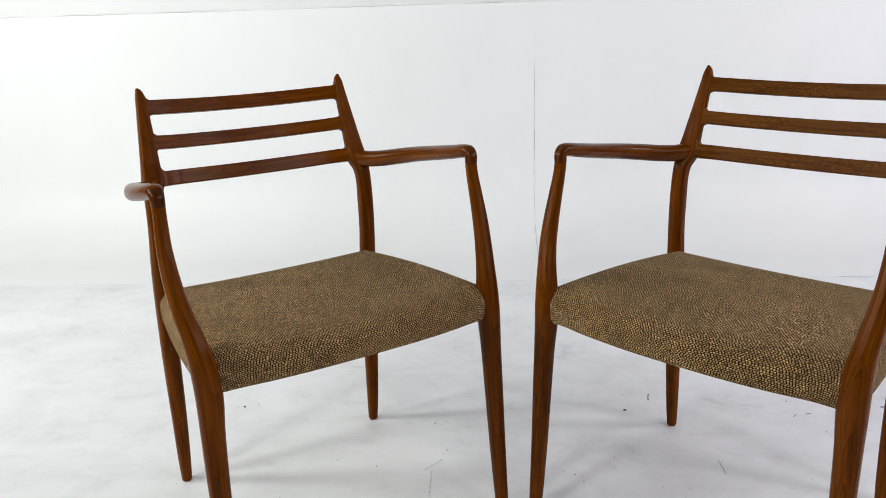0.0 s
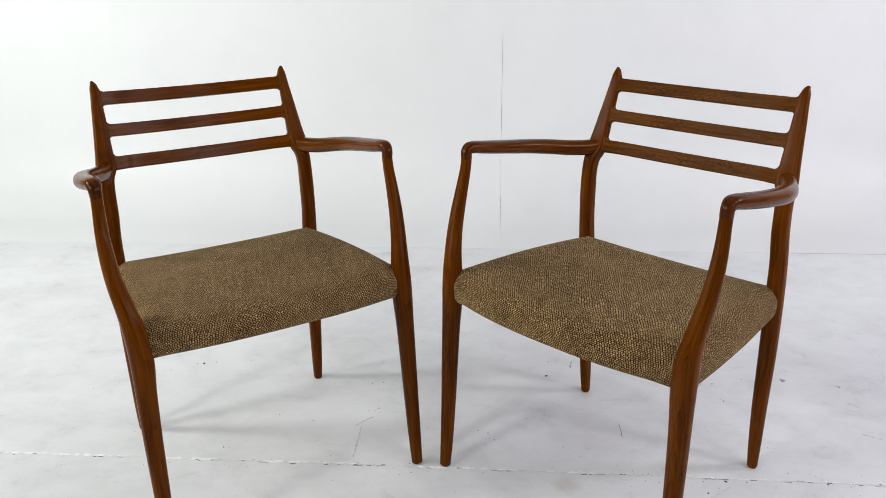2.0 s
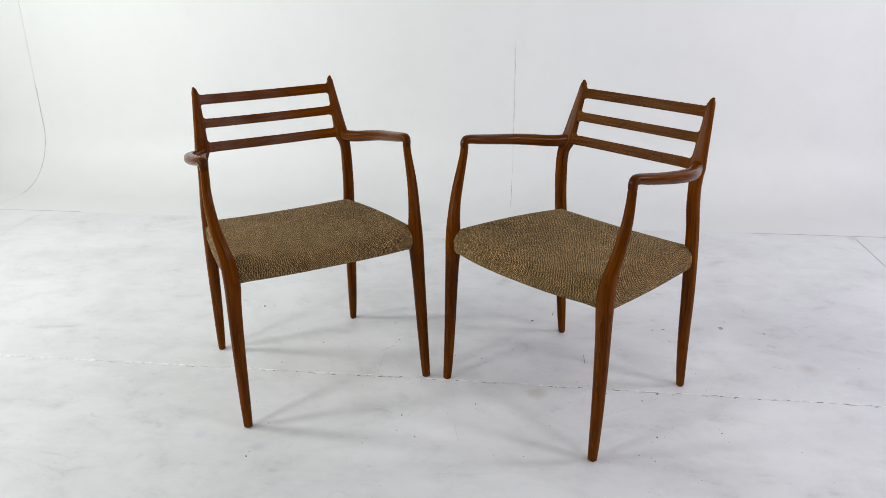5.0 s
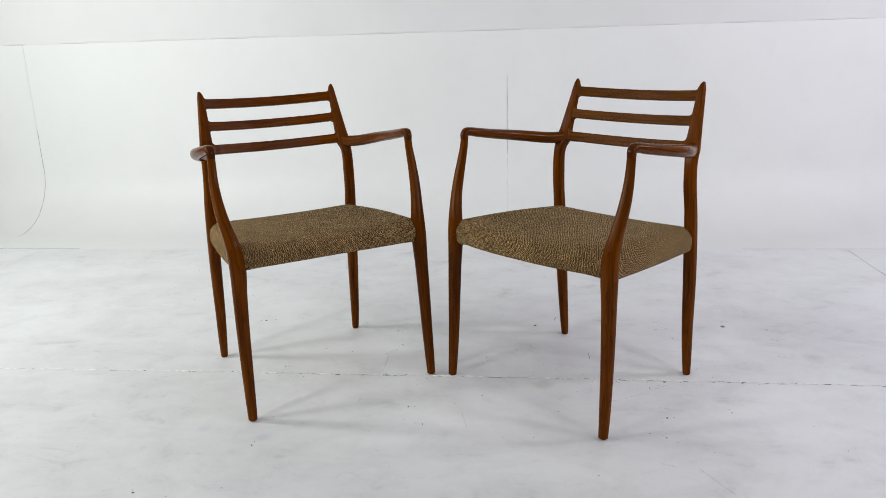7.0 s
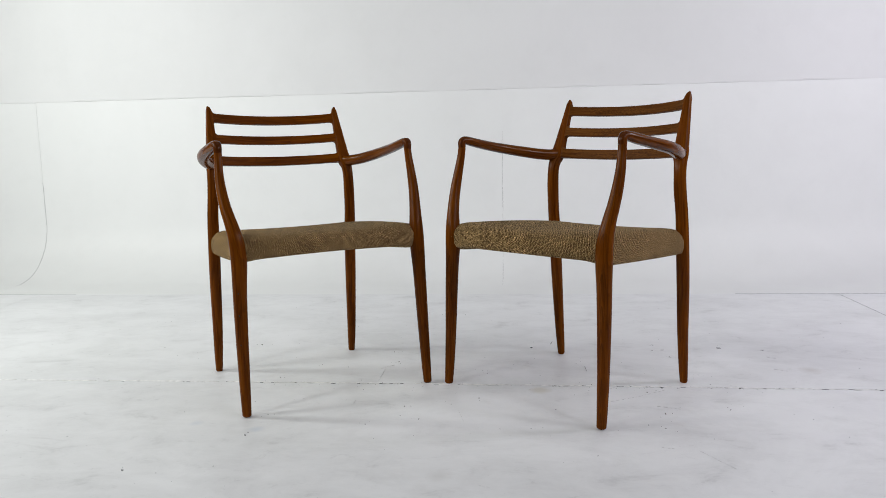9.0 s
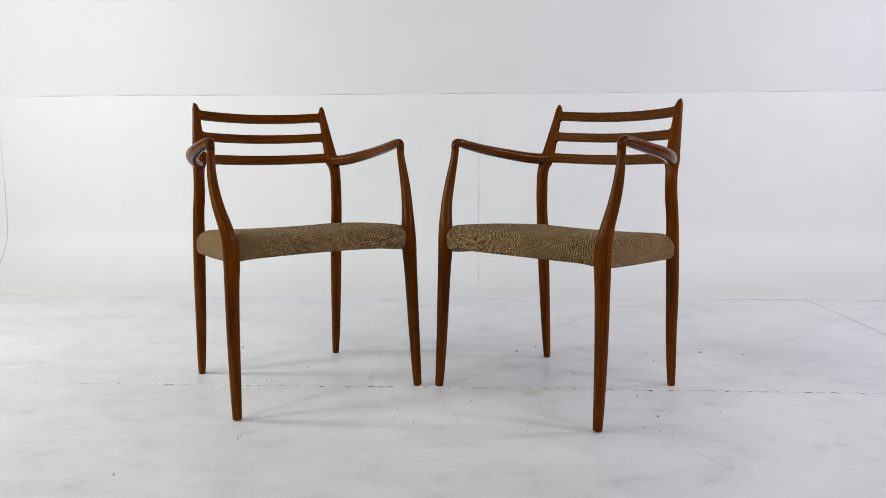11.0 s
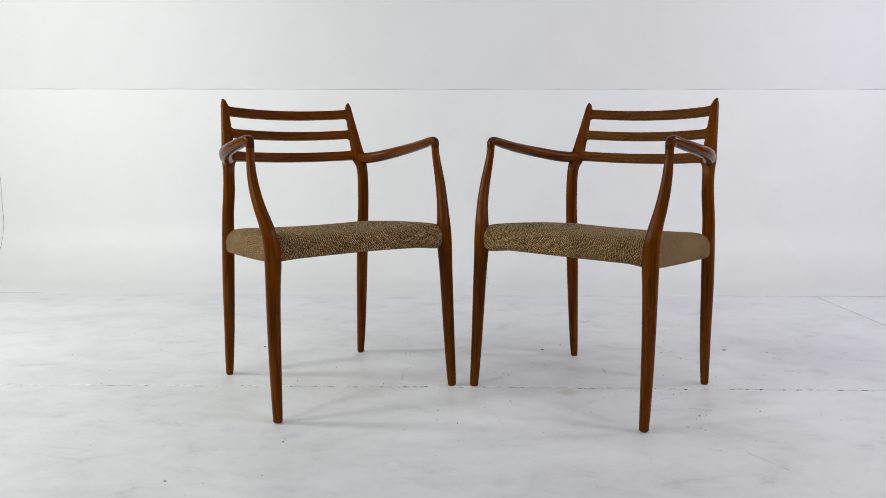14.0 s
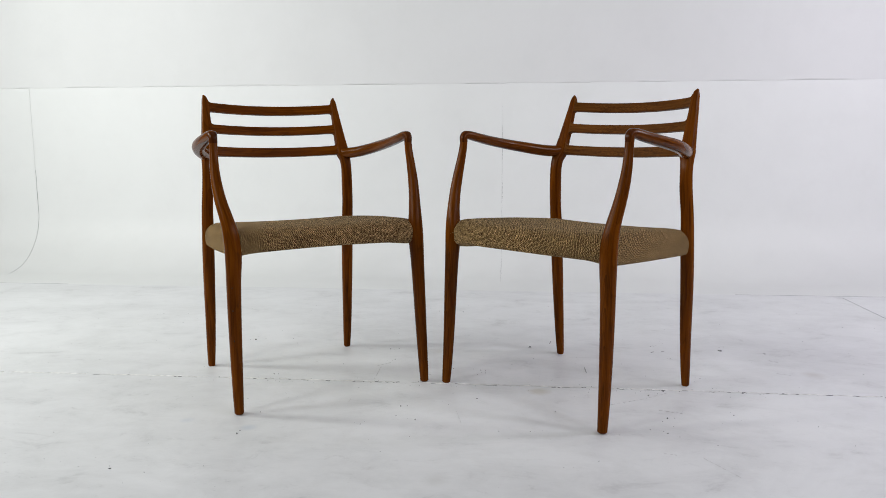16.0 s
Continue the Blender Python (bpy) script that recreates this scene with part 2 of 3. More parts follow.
def floor_paint():
    """Trodden white floor paint: wiped grey smears that run along x, soft stains, roller relief."""
    m, nt, b = material("white_floor_paint")
    geo = node(nt, "NewGeometry")
    wide = node(nt, "Mapping")
    wide.inputs["Scale"].default_value = (1.0, 1.35, 1)
    wide.inputs["Rotation"].default_value = (0, 0, 0.2)
    link(nt, geo.outputs["Position"], wide.inputs[0])
    big = node(nt, "TexNoise", Scale=1.6, Detail=5.0, Roughness=0.62, Distortion=0.8)
    mid = node(nt, "TexNoise", Scale=6.0, Detail=7.0, Roughness=0.68, Distortion=0.4)
    fine = node(nt, "TexNoise", Scale=120.0, Detail=4.0)
    for n in (big, mid):
        link(nt, wide.outputs[0], n.inputs["Vector"])
    link(nt, geo.outputs["Position"], fine.inputs["Vector"])
    col = mix(nt, (0.794, 0.804, 0.819), ramp(nt, big.outputs[0], [(0.33, (0.91,)), (0.6, (1.0,))]), 1.0, "MULTIPLY")
    col = mix(nt, col, ramp(nt, mid.outputs[0], [(0.27, (0.74,)), (0.40, (0.935,)), (0.55, (1.0,))]), 1.0, "MULTIPLY")
    drag = node(nt, "Mapping")
    drag.inputs["Scale"].default_value = (14.0, 21.0, 1)
    drag.inputs["Rotation"].default_value = (0, 0, -0.25)
    link(nt, geo.outputs["Position"], drag.inputs[0])
    rub = node(nt, "TexNoise", Scale=1.0, Detail=6.0, Roughness=0.72, Distortion=0.6)
    link(nt, drag.outputs[0], rub.inputs["Vector"])
    where = ramp(nt, big.outputs[0], [(0.40, (1.0,)), (0.62, (0.25,))])
    col = mix(nt, col, ramp(nt, rub.outputs[0], [(0.27, (0.79,)), (0.40, (0.968,)), (0.60, (1.0,))]), where, "MULTIPLY")
    col = mix(nt, col, ramp(nt, fine.outputs[0], [(0.24, (0.90,)), (0.34, (1.0,))]), 1.0, "MULTIPLY")
    for x, y, r, tint, amount in ((0.266, -0.102, 0.034, (0.55, 0.52, 0.44), 0.6), (-0.592, -0.387, 0.020, (0.55, 0.60, 0.68), 0.35),
                                  (-0.426, -0.421, 0.022, (0.55, 0.60, 0.68), 0.55), (1.056, 0.108, 0.040, (0.52, 0.50, 0.47), 0.5), (0.043, -0.664, 0.035, (0.55, 0.55, 0.54), 0.4)):
        d = node(nt, "VectorMath", operation="DISTANCE")
        link(nt, geo.outputs["Position"], d.inputs[0])
        d.inputs[1].default_value = (x, y, 0)
        edge = maths(nt, "MULTIPLY_ADD", mid.outputs[0], r * 1.6, d.outputs["Value"])
        mask = ramp(nt, maths(nt, "DIVIDE", edge, r * 2.0), [(0.55, (1.0,)), (0.95, (0.0,))])
        col = mix(nt, col, tint, maths(nt, "MULTIPLY", mask, amount))
    link(nt, col, b.inputs["Base Color"])
    link(nt, ramp(nt, mid.outputs[0], [(0.3, (0.36,)), (0.7, (0.52,))]), b.inputs["Roughness"])
    b1 = bump(nt, b, mid.outputs[0], 0.10, 0.008)
    bump(nt, b, fine.outputs[0], 0.12, 0.001, b1)
    return m


FLOOR_PAINT = floor_paint()
# near-black colour for the unseen enclosure, set to cut fill and reflections
FAR_PAINT = paint("dark_enclosure", (0.05, 0.05, 0.05), 0.7, 0.05, 0.05, 5.0)
JOINT = plain("grey_joint", (0.45, 0.45, 0.46), 0.8)
FILLER = plain("white_filler", (0.90, 0.90, 0.90), 0.7)
SCUFF = plain("dark_scuff", (0.10, 0.10, 0.11), 0.7)
CRACK = plain("grey_crack", (0.24, 0.24, 0.25), 0.8)
SMEAR = plain("grey_smear", (0.66, 0.66, 0.67), 0.7)


# ---- mesh helpers ----
def part(name, bm, mat, parent=None, label=""):
    """Links a bmesh as one mesh object under a thing or a part."""
    data = bpy.data.meshes.new(name)
    bm.normal_update()
    bm.to_mesh(data)
    bm.free()
    data.materials.append(mat)
    for p in data.polygons:
        p.use_smooth = True
    data.set_sharp_from_angle(angle=radians(28))
    ob = new(name, data)
    ob.parent = parent
    return tagged(ob, label)


def smooth_line(points, steps=8):
    """A Catmull-Rom line through rows of numbers (place and radii together)."""
    p = np.array(points, float)
    ext = np.vstack([2 * p[0] - p[1], p, 2 * p[-1] - p[-2]])
    out = []
    for i in range(1, len(ext) - 2):
        a, b, c, d = ext[i - 1:i + 3]
        ta, tb, tc = (max(np.linalg.norm((q - r)[:3]), 1e-6) ** 0.5 for q, r in ((b, a), (c, b), (d, c)))
        m1 = (c - b) + tb * ((b - a) / ta - (c - a) / (ta + tb))
        m2 = (c - b) + tb * ((d - c) / tc - (d - b) / (tb + tc))
        for k in range(steps):
            u = k / steps
            out.append((2 * u**3 - 3 * u**2 + 1) * b + (u**3 - 2 * u**2 + u) * m1 + (3 * u**2 - 2 * u**3) * c + (u**3 - u**2) * m2)
    out.append(p[-1])
    return np.array(out)


def sweep(rows, side, around=20, power=2.3, steps=8, bulge=0.35):
    """A solid along rows of x, y, z, half-width, half-depth (and squareness, 2 being round); side is the way of the half-width at the start."""
    line = smooth_line(rows, steps)
    pts = line[:, :3]
    tan = np.gradient(pts, axis=0)
    tan /= np.linalg.norm(tan, axis=1)[:, None]
    s = np.array(side, float)
    bm = bmesh.new()
    uv = bm.loops.layers.uv.new("UVMap")
    length = np.r_[0, np.cumsum(np.linalg.norm(np.diff(pts, axis=0), axis=1))]
    rings = []
    for i, (p, t) in enumerate(zip(pts, tan)):
        s = s - t * (s @ t)
        s /= np.linalg.norm(s)
        up = np.cross(t, s)
        a, b = line[i, 3:5]
        power = line[i, 5] if line.shape[1] > 5 else power
        ring = []
        for k in range(around):
            w = 2 * math.pi * k / around
            cx, cy = math.cos(w), math.sin(w)
            ring.append(bm.verts.new(p + s * a * math.copysign(abs(cx) ** (2 / power), cx) + up * b * math.copysign(abs(cy) ** (2 / power), cy)))
        rings.append(ring)
    girth = 2 * math.pi * max(line[:, 3:5].max(), 0.005)
    for i in range(len(rings) - 1):
        for k in range(around):
            n = (k + 1) % around
            f = bm.faces.new((rings[i][k], rings[i][n], rings[i + 1][n], rings[i + 1][k]))
            for loop, (q, j) in zip(f.loops, ((k, i), (k + 1, i), (k + 1, i + 1), (k, i + 1))):
                loop[uv].uv = (girth * q / around, length[j])
    for ring, t, e, v in ((rings[0], -tan[0], 0, 0.0), (rings[-1], tan[-1], -1, length[-1])):
        c = pts[e] + t * min(line[e, 3:5]) * bulge
        inner = [bm.verts.new(pts[e] + (np.array(o.co) - pts[e]) * 0.72 + t * min(line[e, 3:5]) * bulge * 0.72) for o in ring]
        tip = bm.verts.new(c)
        for k in range(around):
            n = (k + 1) % around
            quads = ((ring[n], ring[k], inner[k], inner[n]), (inner[n], inner[k], tip)) if e == 0 else ((ring[k], ring[n], inner[n], inner[k]), (inner[k], inner[n], tip))
            for q in quads:
                f = bm.faces.new(q)
                for loop in f.loops:
                    loop[uv].uv = (girth * k / around, v)
    return bm


def ribbon(rows, steps=1):
    """A flat strip lying along rows of x, y, z, half-width, on top of what carries it."""
    bm = bmesh.new()
    p = smooth_line(rows, steps)
    tan = np.gradient(p[:, :2], axis=0)
    tan /= np.linalg.norm(tan, axis=1)[:, None] + 1e-9
    prev = None
    for q, t in zip(p, tan):
        n = np.array((-t[1], t[0]))
        ring = [bm.verts.new((*(q[:2] + n * q[3] * k), z)) for k, z in ((-1, q[2] - 0.001), (-0.5, q[2] + 0.0006), (0.5, q[2] + 0.0006), (1, q[2] - 0.001))]
        if prev:
            for k in range(3):
                bm.faces.new((prev[k], ring[k], ring[k + 1], prev[k + 1]))
        prev = ring
    bmesh.ops.recalc_face_normals(bm, faces=bm.faces[:])
    return bm


def box(lo, hi, bevel=0.0):
    bm = bmesh.new()
    bmesh.ops.create_cube(bm, size=1)
    for v in bm.verts:
        v.co = [l + (h - l) * (c + 0.5) for c, l, h in zip(v.co, lo, hi)]
    if bevel:
        bmesh.ops.bevel(bm, geom=bm.edges[:], offset=bevel, segments=1, affect="EDGES")
    return bm


def solid(front, back):
    """A closed slab between two grids of points of one size."""
    bm = bmesh.new()
    a = [[bm.verts.new(p) for p in row] for row in front]
    b = [[bm.verts.new(p) for p in row] for row in back]
    n, m = len(a), len(a[0])
    for i in range(n - 1):
        for j in range(m - 1):
            bm.faces.new((a[i][j], a[i + 1][j], a[i + 1][j + 1], a[i][j + 1]))
            bm.faces.new((b[i][j], b[i][j + 1], b[i + 1][j + 1], b[i + 1][j]))
    for i in range(n - 1):
        bm.faces.new((a[i][0], b[i][0], b[i + 1][0], a[i + 1][0]))
        bm.faces.new((a[i][-1], a[i + 1][-1], b[i + 1][-1], b[i][-1]))
    for j in range(m - 1):
        bm.faces.new((a[0][j], a[0][j + 1], b[0][j + 1], b[0][j]))
        bm.faces.new((a[-1][j], b[-1][j], b[-1][j + 1], a[-1][j + 1]))
    bmesh.ops.recalc_face_normals(bm, faces=bm.faces[:])
    return bm


def flat(ob):
    for p in ob.data.polygons:
        p.use_smooth = False
    return ob


# ---- the setting: a white infinity cove ----
WALL_Y, SLOPE, COVE, SEAM_Z = 1.802, -0.012, 0.30, 0.952
WEST, EAST, SOUTH, TOP = -3.7, 3.7, -4.6, 3.0


def wall_y(x):
    return WALL_Y + SLOPE * x


def cove_panel(x0, x1, edge_y):
    """One bent sheet: from the floor joint, up the curve, to the seam; 12 mm thick."""
    prof = [(None, 0.0), (-COVE * 1.25, 0.0)]
    for k in range(1, 17):
        a = math.pi / 2 * k / 16
        prof.append((-COVE + COVE * math.sin(a), COVE - COVE * math.cos(a)))
    prof += [(0.0, 0.5), (0.0, SEAM_Z - 0.0002)]
    rear = [(None, -0.012), (-COVE * 1.25, -0.012)]
    for k in range(1, 17):
        a = math.pi / 2 * k / 16
        rear.append((-COVE + (COVE + 0.012) * math.sin(a), COVE - (COVE + 0.012) * math.cos(a)))
    rear += [(0.012, 0.5), (0.012, SEAM_Z - 0.0002)]
    xs = [x0 + (x1 - x0) * i / 8 for i in range(9)]
    place = lambda x, y, z: (x, edge_y(x) if y is None else wall_y(x) + y, z)
    return solid([[place(x, y, z) for y, z in prof] for x in xs], [[place(x, y, z) for y, z in rear] for x in xs])


def build_setting():
    floor = tagged(new("floor"), "white painted studio floor boards, scuffed and stained", "floor", kind="structure")
    edge_y = lambda x: 1.279 - 0.008 * x
    joint_y = lambda x: -0.056 - 0.010 * x - 0.006 * min(x * x, 2.56)

    def board(x0, x1, south, north, top):
        xs = [x0 + (x1 - x0) * i / 12 for i in range(13)]
        bm = solid([[(x, e(x), top) for e in (south, north)] for x in xs], [[(x, e(x), top - 0.02) for e in (south, north)] for x in xs])
        return flat(part("floor_board", bm, FLOOR_PAINT, floor))

    board(WEST, EAST, lambda x: SOUTH, lambda x: joint_y(x) - 0.0002, 0.0)
    board(WEST, -2.0912, lambda x: joint_y(x) + 0.0002, lambda x: edge_y(x) - 0.001, 0.0)
    board(-2.0895, 1.5925, lambda x: joint_y(x) + 0.0002, lambda x: edge_y(x) - 0.001, 0.0)
    board(1.5955, EAST, lambda x: joint_y(x) + 0.0002, lambda x: edge_y(x) - 0.001, 0.0)
    flat(part("subfloor", box((WEST, SOUTH, -0.06), (EAST, 2.0, -0.024)), JOINT, floor))

    # the joint: a ragged ridge of white filler, with dark gaps where it has broken out
    rng = random.Random(5)

    def strip(name, mat, x0, x1, width, off, jag, top):
        n = max(3, int((x1 - x0) / 0.008))
        rows = []
        for i in range(n + 1):
            x = x0 + (x1 - x0) * i / n
            taper = min(1.0, 4 * i / n, 4 * (n - i) / n) * 0.9 + 0.1
            rows.append((x, joint_y(x) + off + rng.uniform(-jag, jag), top, max(0.0004, width * taper * rng.uniform(0.45, 1.3))))
        return part(name, ribbon(rows), mat, floor)

    x = -1.55
    while x < 1.75:
        n = rng.uniform(0.10, 0.35)
        strip("filler_ridge", FILLER, x, x + n, 0.0034 if x < 0.15 else 0.0020, 0.0012, 0.0016, 0.0012)
        x += n + rng.uniform(0.0, 0.04)
    for x, n in ((-1.02, 0.03), (-0.97, 0.012), (-0.72, 0.02), (-0.55, 0.05), (-0.40, 0.03), (-0.28, 0.05), (-0.19, 0.03), (-0.08, 0.02), (-0.03, 0.018), (0.02, 0.03),
                 (0.11, 0.06), (0.21, 0.05), (0.33, 0.03), (0.42, 0.05), (0.55, 0.06), (0.63, 0.035), (0.72, 0.02), (0.80, 0.05), (0.90, 0.03), (0.99, 0.05), (1.10, 0.03))[::2]:
        strip("joint_gap", JOINT, x, x + n * 0.7, 0.0009, -0.0030, 0.0014, 0.0004)
    for k in range(60):
        x = rng.choice((rng.uniform(-1.1, 0.3), rng.uniform(0.3, 1.4)))
        strip("joint_gap", CRACK, x, x + rng.uniform(0.003, 0.014), rng.uniform(0.0003, 0.0009), rng.uniform(-0.0050, 0.003), 0.0012, 0.0009)
    # scuffs: thin broken lines worn into the paint
    def scuff(pts, w, mat, broken):
        bm = bmesh.new()
        for (x0, y0), (x1, y1) in zip(pts, pts[1:]):
            far = math.hypot(x1 - x0, y1 - y0)
            at = 0.0
            while at < far - 0.002:
                end = min(far, at + (rng.uniform(0.004, 0.016) if broken else far))
                n = max(2, int((end - at) / 0.003))
                rows = []
                for i in range(n + 1):
                    k = (at + (end - at) * i / n) / far
                    rows.append((x0 + (x1 - x0) * k + rng.uniform(-0.0008, 0.0008), y0 + (y1 - y0) * k + rng.uniform(-0.0008, 0.0008), 0.0003,
                                 w * rng.uniform(0.4, 1.4) * (0.35 + 0.65 * math.sin(math.pi * (i + 0.3) / (n + 0.6)))))
                piece = ribbon(rows)
                piece.verts.ensure_lookup_table()
                made = [bm.verts.new(v.co) for v in piece.verts]
                for f in piece.faces:
                    bm.faces.new([made[v.index] for v in f.verts])
                piece.free()
                at = end + (rng.uniform(0.002, 0.010) if broken else far)
        return part("scuff_mark", bm, mat, floor)

    for pts, w, mat, broken in ((((-0.209, 0.094), (-0.172, 0.135)), 0.0011, SMEAR, True), (((-0.196, 0.088), (-0.195, -0.029)), 0.0012, SMEAR, True),
                                (((0.447, -0.191), (0.532, -0.143), (0.604, -0.090)), 0.0011, SMEAR, True), (((0.408, 0.128), (0.409, 0.076)), 0.0010, CRACK, False),
                                (((0.324, 0.421), (0.319, 0.405), (0.318, 0.388)), 0.0014, SCUFF, False), (((0.975, 0.245), (1.000, 0.224)), 0.0014, SMEAR, True),
                                (((0.955, 0.113), (0.989, 0.095)), 0.0014, SMEAR, True), (((0.055, -0.269), (0.073, -0.349)), 0.0008, SMEAR, True), (((-0.227, -0.197), (-0.227, -0.228)), 0.0014, SMEAR, True),
                                (((0.559, -0.222), (0.617, -0.244)), 0.0007, SMEAR, True), (((0.632, 0.307), (0.646, 0.321)), 0.0016, CRACK, True), (((0.667, 0.321), (0.679, 0.322)), 0.0016, CRACK, True),
                                (((0.600, -0.510), (0.653, -0.605)), 0.0007, SMEAR, True), (((0.521, -0.491), (0.547, -0.500)), 0.0012, SMEAR, True), (((0.850, 0.354), (0.862, 0.353)), 0.0019, CRACK, False),
                                (((0.849, 0.348), (0.864, 0.347)), 0.0017, SCUFF, False), (((0.852, 0.341), (0.861, 0.341)), 0.0016, CRACK, False)):
        scuff(pts, w, mat, broken)

    wall = tagged(new("wall_north"), "white painted studio back wall curving into the floor", "wall", kind="structure")
    for x0, x1 in ((WEST, -2.3846), (-2.3834, 0.1356), (0.1358, 2.6700), (2.6710, EAST)):
        part("cove_panel", cove_panel(x0, x1, lambda x: edge_y(x) + 0.001), WALL_PAINT, wall)
    flat(part("upper_panel", box((WEST, WALL_Y - 0.0008, SEAM_Z + 0.0002), (EAST, WALL_Y + 0.05, TOP)), UPPER_PAINT, wall)).rotation_euler = (0, 0, math.atan(SLOPE))
    # ragged paint along the seam
    x = -3.4
    while x < 3.4:
        n = rng.uniform(0.12, 0.5)
        k = max(4, int(n / 0.012))
        rows = [(x + n * i / k, SEAM_Z + 0.003 + rng.uniform(-0.0012, 0.0016), 0.0004, rng.uniform(0.0010, 0.0046) * min(1, 3 * i / k + 0.1, 3 * (k - i) / k + 0.1)) for i in range(k + 1)]
        ob = part("paint_ridge", ribbon(rows), UPPER_PAINT, wall)
        ob.rotation_euler = (radians(90), 0, 0)
        ob.location = (0, wall_y(x + n / 2) - 0.0026, 0)
        x += n + rng.uniform(0.02, 0.25)
    # hairline cracks where the sheets meet
    def cove_crack(x, lo, hi, width, mat):
        rows = []
        n = 34
        for i in range(n + 1):
            a = lo + (hi - lo) * i / n
            if a <= math.pi / 2:
                y, z = wall_y(x) - COVE + COVE * math.sin(a), COVE - COVE * math.cos(a)
            else:
                y, z = wall_y(x), COVE + (a - math.pi / 2) * COVE
            w = width * rng.uniform(0.4, 1.2)
            rows.append((x + rng.uniform(-0.0012, 0.0012), y - 0.0004 * math.sin(min(a, math.pi / 2)), z + 0.0004 * math.cos(min(a, math.pi / 2)), w, 0.0006))
        part("seam_crack", sweep(rows, (1, 0, 0), around=6, steps=2), mat, wall)

    cove_crack(-2.384, -0.02, 2.3, 0.0012, CRACK)
    cove_crack(0.1357, 0.02, 3.05, 0.0005, JOINT)
    for lo, hi in ((0.25, 0.75), (1.72, 2.10), (2.55, 2.78)):
        cove_crack(0.1360, lo, hi, 0.0006, CRACK)
    cove_crack(2.6705, 0.3, 2.6, 0.0007, JOINT)
    for pts, w in ((((1.16, edge_y(1.16)), (1.55, edge_y(1.55)), (1.95, edge_y(1.95)), (2.4, edge_y(2.4))), 0.0010), (((1.594, 1.23), (1.594, 0.85), (1.594, 0.5)), 0.0014),
                   (((-2.8, edge_y(-2.8)), (-2.3, edge_y(-2.3)), (-1.9, edge_y(-1.9))), 0.0010)):
        rows = []
        for (x0, y0), (x1, y1) in zip(pts, pts[1:]):
            n = 24
            rows += [(x0 + (x1 - x0) * i / n + rng.uniform(-0.001, 0.001), y0 + (y1 - y0) * i / n + rng.uniform(-0.0012, 0.0012), 0.0004, w * rng.uniform(0.4, 1.3)) for i in range(n)]
        part("seam_crack", ribbon(rows), JOINT, floor)
    flat(part("backing", box((WEST - 0.1, WALL_Y + 0.06, 0), (EAST + 0.1, WALL_Y + 0.14, TOP)), JOINT, wall))
    # unseen walls and ceiling, added to close the set and swallow bounce light
    for name, lo, hi in (("wall_west", (WEST - 0.1, SOUTH, -0.06), (WEST, WALL_Y + 0.14, TOP)), ("wall_east", (EAST, SOUTH, -0.06), (EAST + 0.1, WALL_Y + 0.14, TOP)),
                         ("wall_south", (WEST - 0.1, SOUTH - 0.1, -0.06), (EAST + 0.1, SOUTH, TOP))):
        tagged(flat(part(name, box(lo, hi), FAR_PAINT)), "unseen dark grey enclosing wall that keeps bounce light low", "wall", kind="structure")
    tagged(flat(part("ceiling", box((WEST - 0.1, SOUTH - 0.1, TOP), (EAST + 0.1, WALL_Y + 0.14, TOP + 0.1)), FAR_PAINT)), "unseen dark grey ceiling that keeps bounce light low", "ceiling", kind="structure")


build_setting()


# ---- the armchairs ----
SEAT_FRONT, SEAT_BACK = -0.213, 0.208


